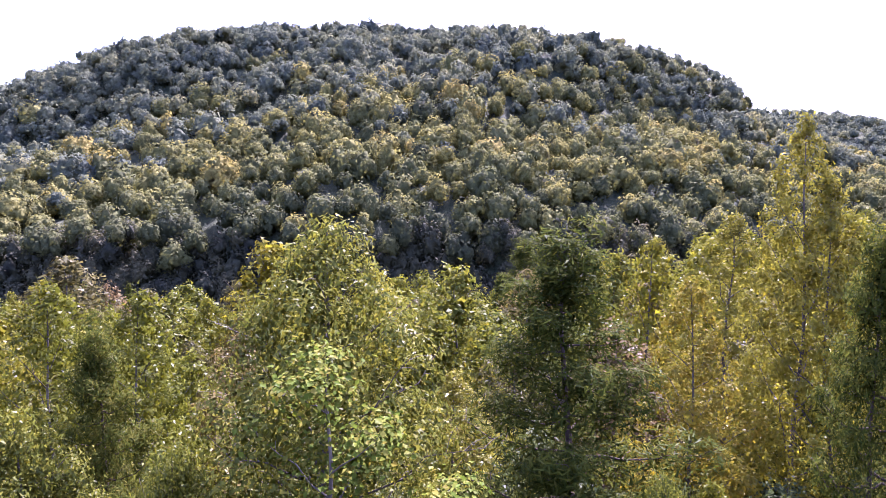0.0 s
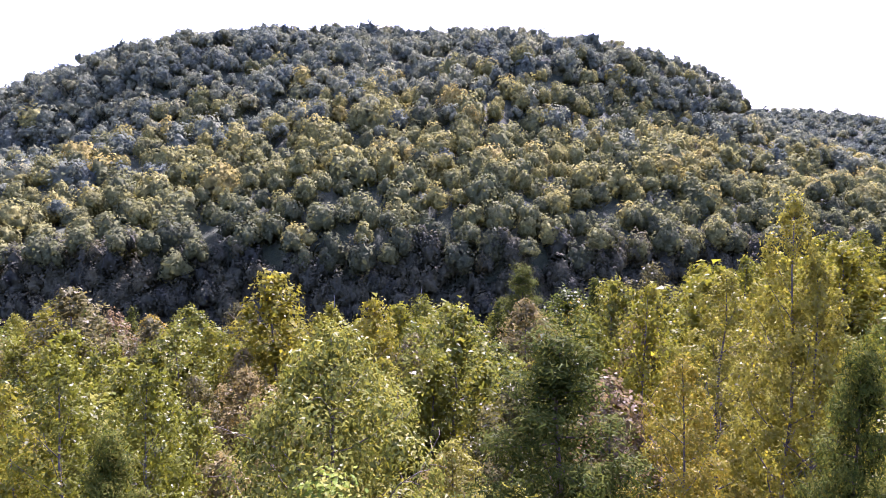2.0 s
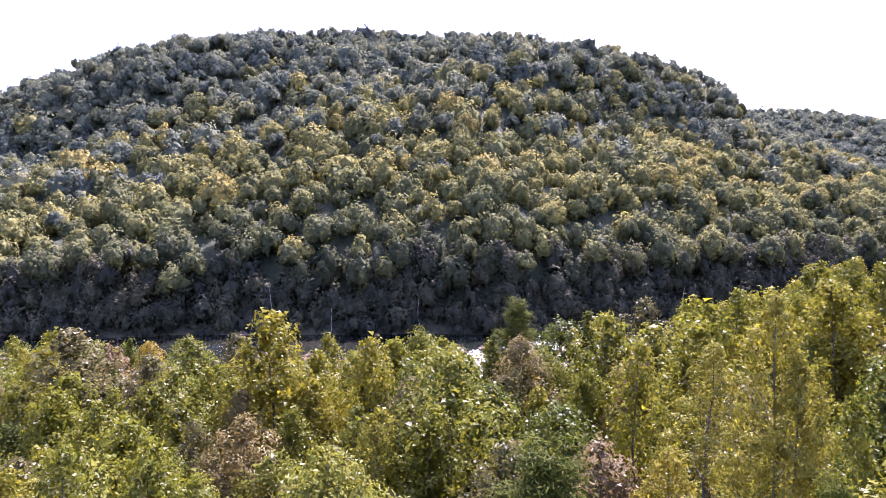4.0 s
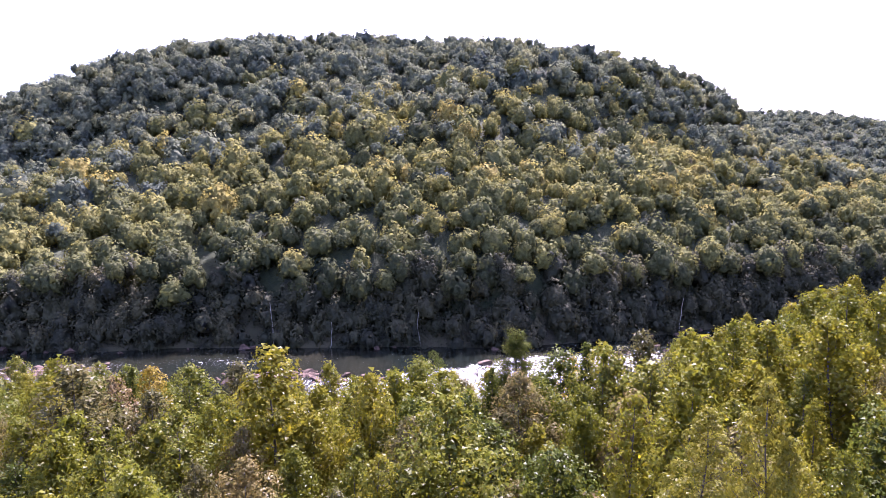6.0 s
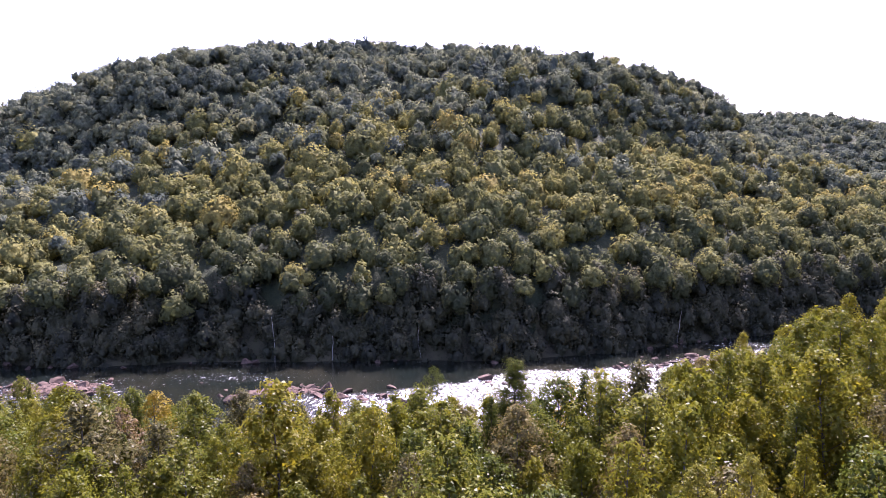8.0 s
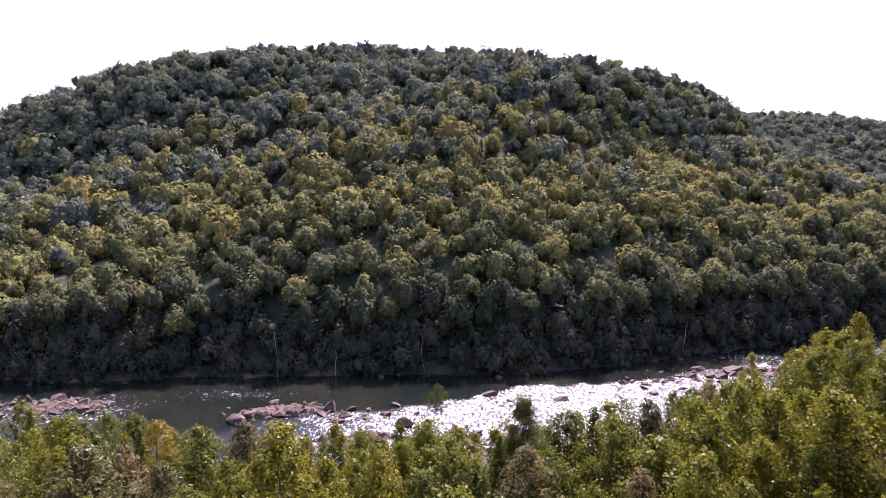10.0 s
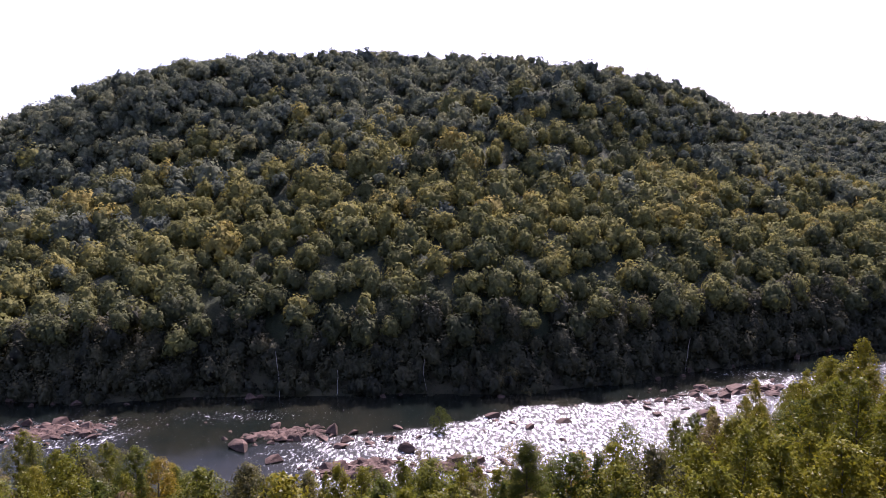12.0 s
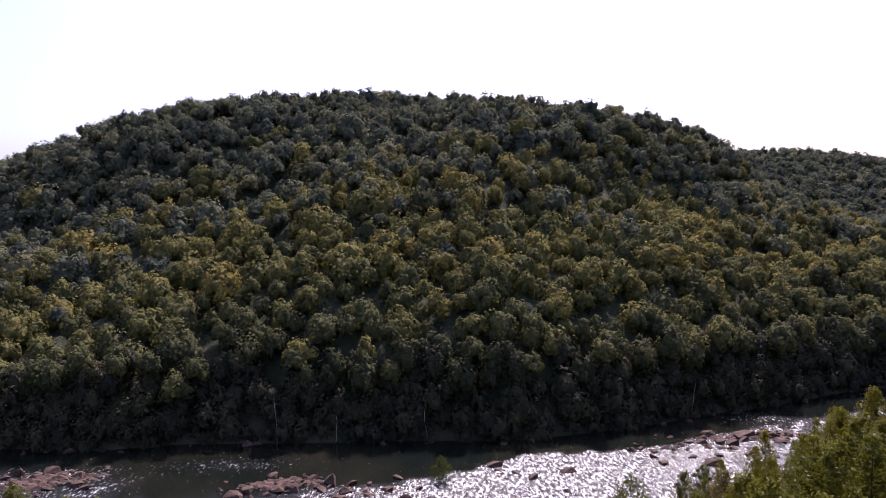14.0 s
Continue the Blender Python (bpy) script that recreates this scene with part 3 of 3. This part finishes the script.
def fill_undergrowth():
    for _ in range(40):
        r, a = rng.uniform(6, 52), rng.uniform(-0.72, 0.74)
        x, y = r * math.sin(a), r * math.cos(a)
        if y < float(near_bank(x)) - 2:
            plant(str(rng.choice(["shrub", "thin_shrub"], p=[0.7, 0.3])), x, y, float(ground(x, y)) + rng.uniform(2.5, 6.5), rng, rng.uniform(0.9, 1.4), "undergrowth shrubs")


def fill_bank():
    """Low bushes that close the wood towards the water."""
    for x in np.arange(-62, 62, 3.1):
        x = float(x) + rng.uniform(-1, 1)
        y = float(near_bank(x)) - rng.uniform(0.5, 7)
        plant(str(rng.choice(["shrub", "thin_shrub"], p=[0.6, 0.4])), x, y, float(ground(x, y)) + rng.uniform(3.0, 6.0), rng, rng.uniform(1.0, 1.3), "shrubs of the near bank")


def ground_cover():
    """Ferns, brambles and saplings under the trees: past counting, one mesh."""
    r = np.random.default_rng(61)
    n = 2600
    rad, ang = np.sqrt(r.uniform(25, 88 ** 2, n)), r.uniform(-0.75, 0.78, n)
    x, y = rad * np.sin(ang), rad * np.cos(ang)
    round_about, turn = 26 * np.sqrt(r.random(1100)), r.uniform(0, 6.28, 1100)
    x, y = np.append(x, round_about * np.sin(turn)), np.append(y, round_about * np.cos(turn) - 3)
    keep = y < near_bank(x) - 1
    x, y = x[keep], y[keep]
    m, k = len(x), 16
    z = ground(x, y)
    tall = r.uniform(0.4, 1.8, m)
    off = r.normal(0, 1, (m, k, 3)) * np.stack([tall * 0.55, tall * 0.55, tall * 0.35], 1)[:, None]
    centres = np.stack([x, y, z + tall * 0.6], 1)[:, None] + off
    centres[:, :, 2] = np.maximum(centres[:, :, 2], z[:, None] + 0.05)
    nrm = unit(off) + r.normal(0, 0.5, off.shape) + [0, 0, 0.6]
    ln = 0.32 * r.uniform(0.6, 1.4, m * k)
    me = leaf_mesh("undergrowth", centres.reshape(-1, 3), nrm.reshape(-1, 3), ln, ln * 0.6, LEAF["green"], r, plain=True)
    tagged(new("undergrowth", me), "low green ferns, brambles and saplings under the trees", "undergrowth", kind="stuff")


ground_cover()
fill_wood()
fill_undergrowth()
fill_bank()
plant("willow", -28.0, 46.5, 18.5, np.random.default_rng(3), 1.3)


# ---- the far hill's forest: past counting, one mesh ----
def round_core(fineness):
    bm = bmesh.new()
    bmesh.ops.create_icosphere(bm, subdivisions=fineness, radius=1.0)
    v, f = np.array([p.co[:] for p in bm.verts]), np.array([[p.index for p in q.verts] for q in bm.faces])
    bm.free()
    return v, f


COARSE, FINE = round_core(2), round_core(3)


def forest(name, label, xs, ys, radius, leaves, size, seed, lobes=14, deep=1.0, sink=0.0, mean_tone=0.42, leaf="hill", low_lobe=-0.45, heart=0.64, core=COARSE):
    r = np.random.default_rng(seed)
    n = len(xs)
    top = canopy(xs, ys) - sink + r.uniform(-3.2, 1.4, n) + 0.25 * (radius - 4)
    tall = radius * r.uniform(0.85, 1.25, n) * deep
    big = np.repeat(radius, leaves)
    # lobes stand all round the crown like a cauliflower
    az = np.arange(lobes)[None] * 2.399 + r.uniform(0, 6.28, (n, 1)) + r.normal(0, 0.3, (n, lobes))
    up = np.linspace(0.95, low_lobe, lobes)[None] + r.normal(0, 0.1, (n, lobes))
    flat = np.sqrt(np.clip(1 - up ** 2, 0, 1))
    lobe_at = np.stack([np.cos(az) * flat, np.sin(az) * flat, up], 2) * r.uniform(0.5, 0.72, (n, lobes, 1))
    lobe_r = r.uniform(0.3, 0.46, (n, lobes))
    which = r.integers(0, lobes, (n, leaves))
    rows = np.arange(n)[:, None]
    way = r.normal(0, 1, (n, leaves, 3)) + 0.8 * unit(lobe_at)[rows, which]
    way[:, :, 2] += 0.15
    way = unit(way)
    shell = np.where(r.random((n, leaves, 1)) < 0.12, r.uniform(1.0, 1.22, (n, leaves, 1)), r.uniform(0.76, 1.02, (n, leaves, 1)))
    p = lobe_at[rows, which] + way * lobe_r[rows, which][:, :, None] * shell
    hang = r.random((n, leaves)) < 0.06
    p = np.where(hang[:, :, None], r.normal(0, 0.3, p.shape) * [1, 1, 1.6] - [0, 0, 0.35], p)
    stretch = np.stack([radius, radius, tall], 1)
    centre = np.stack([xs, ys, top - tall * 0.9], 1)
    out = unit(way + 0.35 * unit(p))
    p = centre[:, None] + p * stretch[:, None]
    nrm = unit(way + r.normal(0, 0.25, way.shape))
    t1 = unit(np.cross(nrm, r.normal(0, 1, nrm.shape)))
    t2 = np.cross(nrm, t1)
    s = size * np.minimum(big.reshape(n, leaves) / 4.6, 1.15) ** 0.85 * r.uniform(0.6, 1.3, (n, leaves))
    s = s[:, :, None]
    v = np.stack([p + t1 * s, p - t1 * s * 0.5 + t2 * s * 0.8, p - t1 * s * 0.5 - t2 * s * 0.8], 2).reshape(-1, 3)
    faces = np.arange(len(v)).reshape(-1, 3)
    # the closed foliage of each crown: the outside of its lobes, roughened
    cv, cf = core
    toward = lobe_at @ cv.T
    inside = lobe_r[:, :, None] ** 2 - np.sum(lobe_at ** 2, 2)[:, :, None] + toward ** 2
    reach = np.where(inside > 0, toward + np.sqrt(np.maximum(inside, 0)), 0.3)
    nearest = np.argmax(reach, 1)
    reach = np.maximum(np.take_along_axis(reach, nearest[:, None], 1)[:, 0], 0.3)
    shape = cv[None] * (reach * (heart + r.normal(0, 0.09, reach.shape)))[:, :, None]
    skin = unit(unit(shape - heart * lobe_at[rows, nearest]) + r.normal(0, 0.2, shape.shape))
    inner = centre[:, None] + shape * stretch[:, None]
    faces = np.concatenate([faces, (cf[None] + (np.arange(n) * len(cv))[:, None, None] + len(v)).reshape(-1, 3)])
    me = mesh_of(name, np.concatenate([v, inner.reshape(-1, 3)]), faces, [LEAF[leaf]])
    set_bulge(me, np.concatenate([np.repeat(unit(out + 0.2 * nrm).reshape(-1, 3), 3, 0), skin.reshape(-1, 3)]))
    tone = np.clip(r.normal(mean_tone, 0.18, n), 0, 1)
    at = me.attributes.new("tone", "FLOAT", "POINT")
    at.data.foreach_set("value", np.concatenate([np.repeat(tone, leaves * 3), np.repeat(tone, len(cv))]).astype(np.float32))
    return tagged(new(name, me), label, "forest", kind="stuff")


def scatter(x0, x1, y0, y1, step, seed, keep):
    r = np.random.default_rng(seed)
    gx, gy = np.meshgrid(np.arange(x0, x1, step), np.arange(y0, y1, step * 0.9))
    gx[1::2] += step / 2
    gx, gy = (gx + r.uniform(-0.38, 0.38, gx.shape) * step).ravel(), (gy + r.uniform(-0.38, 0.38, gy.shape) * step).ravel()
    k = keep(gx, gy)
    return gx[k], gy[k], r


hx, hy, hr = scatter(-250, 260, 112, 310, 5.6, 21, lambda x, y: (y - far_bank(x) > 2.5) & (np.abs(x) < 0.78 * y + 10) & (y - far_bank(x) < 184))
# more crowns where the slope is steep
sx, sy, _ = scatter(-250, 200, 150, 300, 5.2, 27, lambda x, y: (y - far_bank(x) > 40) & (np.abs(x) < 0.78 * y + 10) & (canopy(x, y + 2) - canopy(x, y - 2) > 4.0))
hx, hy = np.append(hx, sx), np.append(hy, sy)
size = (2.3 + 4.4 * hr.random(len(hx)) ** 2.2) * np.interp(hy, [120, 280], [1.05, 0.92])
size = np.minimum(size, 3.4 + 0.06 * np.maximum(hy - far_bank(hx), 0))
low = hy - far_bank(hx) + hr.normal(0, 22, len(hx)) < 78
# tones sink towards the bank: the fade into its shade, set as crown colour
forest("forest", "dense broadleaf forest on the lower far hillside, early autumn green", hx[low], hy[low], size[low], 560, 0.42, 22, lobes=17, deep=1.2, heart=0.72, core=FINE, mean_tone=0.54 - 0.42 * np.exp(-(hy - far_bank(hx))[low] / 14), leaf="riverside")
# upper crowns: haze is tinted into their leaves
forest("forest", "dense broadleaf forest on the upper far hillside, leaf colour tinted for haze", hx[~low], hy[~low], size[~low], 420, 0.46, 23, lobes=15, deep=1.1, heart=0.72, core=FINE, mean_tone=0.36)
# the front row at the water's edge, leafy to the ground
er = np.random.default_rng(41)
ex = er.uniform(-118, 140, 430)
tier = er.random(430)
ey = far_bank(ex) + 0.3 + 6.5 * (1 - tier) + er.uniform(-0.5, 1.2, 430)
# this row and the thicket have the bank's shade in their leaf colour
forest("forest", "riverside trees leafy to the ground on the far bank, darkened for shade", ex, ey, er.uniform(1.6, 3.3, 430), 400, 0.42, 42, deep=1.5, lobes=17, low_lobe=-0.6, sink=1.0 + 8.0 * tier, mean_tone=0.35, leaf="bank_shade")
bx = er.uniform(-112, 135, 420)
by = far_bank(bx) + er.uniform(-1.0, 5.5, 420)
forest("bank_thicket", "dark shaded thicket overhanging the far waterline", bx, by, er.uniform(1.2, 2.4, 420), 190, 0.42, 43, deep=1.6, low_lobe=-0.6, sink=10.2, mean_tone=0.3, leaf="bank_shade")
fx, fy, fr = scatter(90, 520, 240, 520, 7.2, 31, lambda x, y: (y - far_bank(x) >= 120) & (x < 0.80 * y + 12) & (x > 0.42 * y))
# the ridge shares the hill's haze-tinted leaf colour
forest("distant_forest", "distant wooded ridge under a bright hazy sky", fx, fy, fr.uniform(2.8, 5.2, len(fx)), 140, 0.75, 32, mean_tone=0.2)



# shrubs among the rocks of the near bank and on a rock bar
rng = np.random.default_rng(51)
for x, y, h in [(-0.7, 101, 4.2), (-4, 86, 3.2), (1.5, 84, 3.6), (3.5, 87, 2.6), (26, 88, 6.5), (9, 80, 6.5), (-9, 81, 3.0), (13, 83, 5.0), (-52, 84, 6.5), (-45, 82, 5.5)]:
    plant(str(rng.choice(["shrub", "thin_shrub"])), x, y, max(float(ground(x, y)), 0) + h, rng, 0.9, "shrubs among the river rocks")


# a few pale trunks that show in the shade of the far bank
for _ in range(4):
    x = rng.uniform(-85, 85)
    y = float(far_bank(x)) + rng.uniform(-0.5, 0.8)
    h = rng.uniform(5, 11)
    s = np.linspace(0, 1, 5)
    lean = np.cumsum(rng.normal(0, 0.16, (5, 2)), 0)
    v, f = tube(np.column_stack([lean, s * h]), 0.08 * (1 - 0.6 * s), 6)
    ob = new("bare_trunk", mesh_of("bare_trunk", v, f, [PALE_BARK], True))
    ob.location = (x, y, float(ground(x, y)) - 0.3)
    tagged(ob, "thin pale bare trunk before the dark far bank", "tree trunk", "pale trunks")


# ---- boulders in the river ----
def boulder_mesh(seed):
    """An angular block: the hull of a few points, its edges rounded and roughened."""
    r = np.random.default_rng(seed)
    bm = bmesh.new()
    for p in unit(r.normal(0, 1, (11, 3))) * r.uniform(0.85, 1.1, (11, 1)):
        bm.verts.new(p)
    hull = bmesh.ops.convex_hull(bm, input=bm.verts)
    bmesh.ops.delete(bm, geom=list({v for v in hull["geom_interior"] + hull["geom_unused"] if isinstance(v, bmesh.types.BMVert)}), context="VERTS")
    bmesh.ops.bevel(bm, geom=list(bm.edges), offset=0.035, segments=1, affect="EDGES", profile=0.6)
    bmesh.ops.triangulate(bm, faces=list(bm.faces))
    bmesh.ops.subdivide_edges(bm, edges=[e for e in bm.edges if e.calc_length() > 0.4], cuts=1, use_grid_fill=True)
    for v in bm.verts:
        v.co += v.co.normalized() * 0.06 * noise.noise(v.co * 3.4 + Vector((seed, 0, 0)))
    me = bpy.data.meshes.new("boulder")
    bm.to_mesh(me)
    bm.free()
    me.materials.append(ROCK)
    return me


BOULDERS = [boulder_mesh(i) for i in range(8)]


def boulder(x, y, w, d, h, rng, label="reddish-brown angular boulder in the river", group="river boulders"):
    ob = new("boulder", BOULDERS[int(rng.integers(8))])
    ob.matrix_basis = Matrix.LocRotScale((x, y, h * 0.15), Euler((rng.normal(0, 0.12), rng.normal(0, 0.12), rng.uniform(-0.6, 0.6))), (w / 2, d / 2, h * 0.85))
    return tagged(ob, label, "boulder", group)


def rock_bar(cx, cy, rx, ry, seed, label):
    """Bare bedrock and cobbles that break the surface of the river."""
    n, m = int(rx * 9), int(ry * 11)
    gx, gy = np.meshgrid(np.linspace(-1.25, 1.25, n), np.linspace(-1.25, 1.25, m))
    x, y = cx + gx * rx, cy + gy * ry + 0.12 * gx * rx
    h = 0.75 * np.exp(-2.2 * (gx ** 2 + gy ** 2)) - 0.42
    h = h + 0.26 * waves(x, y, seed, 6.0) + 0.26 * waves(x, y * 1.6, seed + 1, 2.6)
    # tilted ledges with sharp brinks, and cobbles between them
    slope = (y + 0.35 * x + 0.5 * waves(x, y, seed + 3, 3.0)) / 1.15
    h = h + 0.34 * (slope - np.floor(slope)) ** 1.5 + 0.16 * np.abs(waves(x, y, seed + 2, 0.9)) - 0.12
    h = np.where(h > 0.1, 0.1 + (h - 0.1) * 0.7, h) - 1.2 * smooth_step(0.75, 1.2, np.sqrt(gx ** 2 + gy ** 2))
    idx = np.arange(n * m).reshape(m, n)
    faces = np.stack([idx[:-1, :-1], idx[:-1, 1:], idx[1:, 1:], idx[1:, :-1]], -1).reshape(-1, 4)
    me = mesh_of("rock_bar", np.stack([x, y, h], -1).reshape(-1, 3), faces, [ROCK])
    tagged(new("rock_bar", me), label, "rock bar", "rock bars in the rapids")


rock_bar(-26.5, 100.5, 9, 3.4, 71, "reddish-brown bedrock bar broken by riffles")
rock_bar(-12, 87.5, 9, 4.5, 75, "reddish-brown rocky shoal beside the near bank")
rock_bar(-67, 103, 11, 4.5, 79, "low brown rock bar washed by white water")
rock_bar(58, 118, 15, 3.2, 83, "flat brown ledge across the rapids")

rng = np.random.default_rng(11)
for x, y, w, d, h in [(-32.8, 94.7, 4.6, 2.6, 1.6), (-19, 100.4, 2.6, 2.0, 2.0), (-6.1, 93.2, 4.4, 2.2, 1.5), (45.7, 105.4, 3.4, 2.4, 1.3), (57.5, 117.6, 7, 3.4, 1.3), (-15.7, 87.1, 3.6, 2.8, 1.5),
                      (-13.5, 83.7, 3.4, 2.6, 1.5), (-26, 90.1, 3.0, 2.2, 1.2), (-12.3, 89.6, 2.6, 2.0, 1.0), (8.6, 106.2, 4.4, 2.0, 0.9), (-68, 106.5, 3.2, 2.2, 1.2), (-62.5, 104.5, 2.8, 2.0, 1.1), (-74, 98.5, 3.0, 2.2, 1.1),
                      (1.6, 88.4, 3.4, 2.4, 1.6), (3.6, 85.1, 3.0, 2.2, 1.4), (-7.6, 102.3, 3.0, 1.5, 0.8), (46.1, 106.3, 3.6, 2.2, 1.2)]:
    boulder(x, y, w, d, h, rng)
for cx, cy, rx, ry in ((-26.5, 100.5, 8, 3), (-12, 87.5, 8, 4), (-67, 103, 10, 4), (58, 118, 13, 3), (2, 87, 6, 3.5)):
    for _ in range(14):
        w = rng.uniform(0.7, 2.4)
        slab = boulder(cx + rng.normal(0, 0.45) * rx, cy + rng.normal(0, 0.45) * ry, w * 1.7, w, w * rng.uniform(0.3, 0.55), rng, "tilted reddish-brown rock slab on the river bar", "rock slabs")
        slab.rotation_euler.x -= rng.uniform(0.1, 0.4)
for cx, cy, rx, ry, count in RAPIDS:
    for _ in range(count):
        x, y, w = cx + rng.normal(0, 0.55) * rx, cy + rng.normal(0, 0.55) * ry, min(0.5 + rng.exponential(0.65), 2.0)
        boulder(x, y, w * rng.uniform(1.1, 1.9), w, w * rng.uniform(0.28, 0.6), rng)
for x in rng.uniform(-95, 100, 24):
    w = min(0.5 + rng.exponential(0.5), 1.8)
    boulder(x, float(far_bank(x)) + rng.uniform(-2.5, 0.5), w * 1.4, w, w * 0.6, rng, "dark boulder at the foot of the wooded bank", "bank boulders")
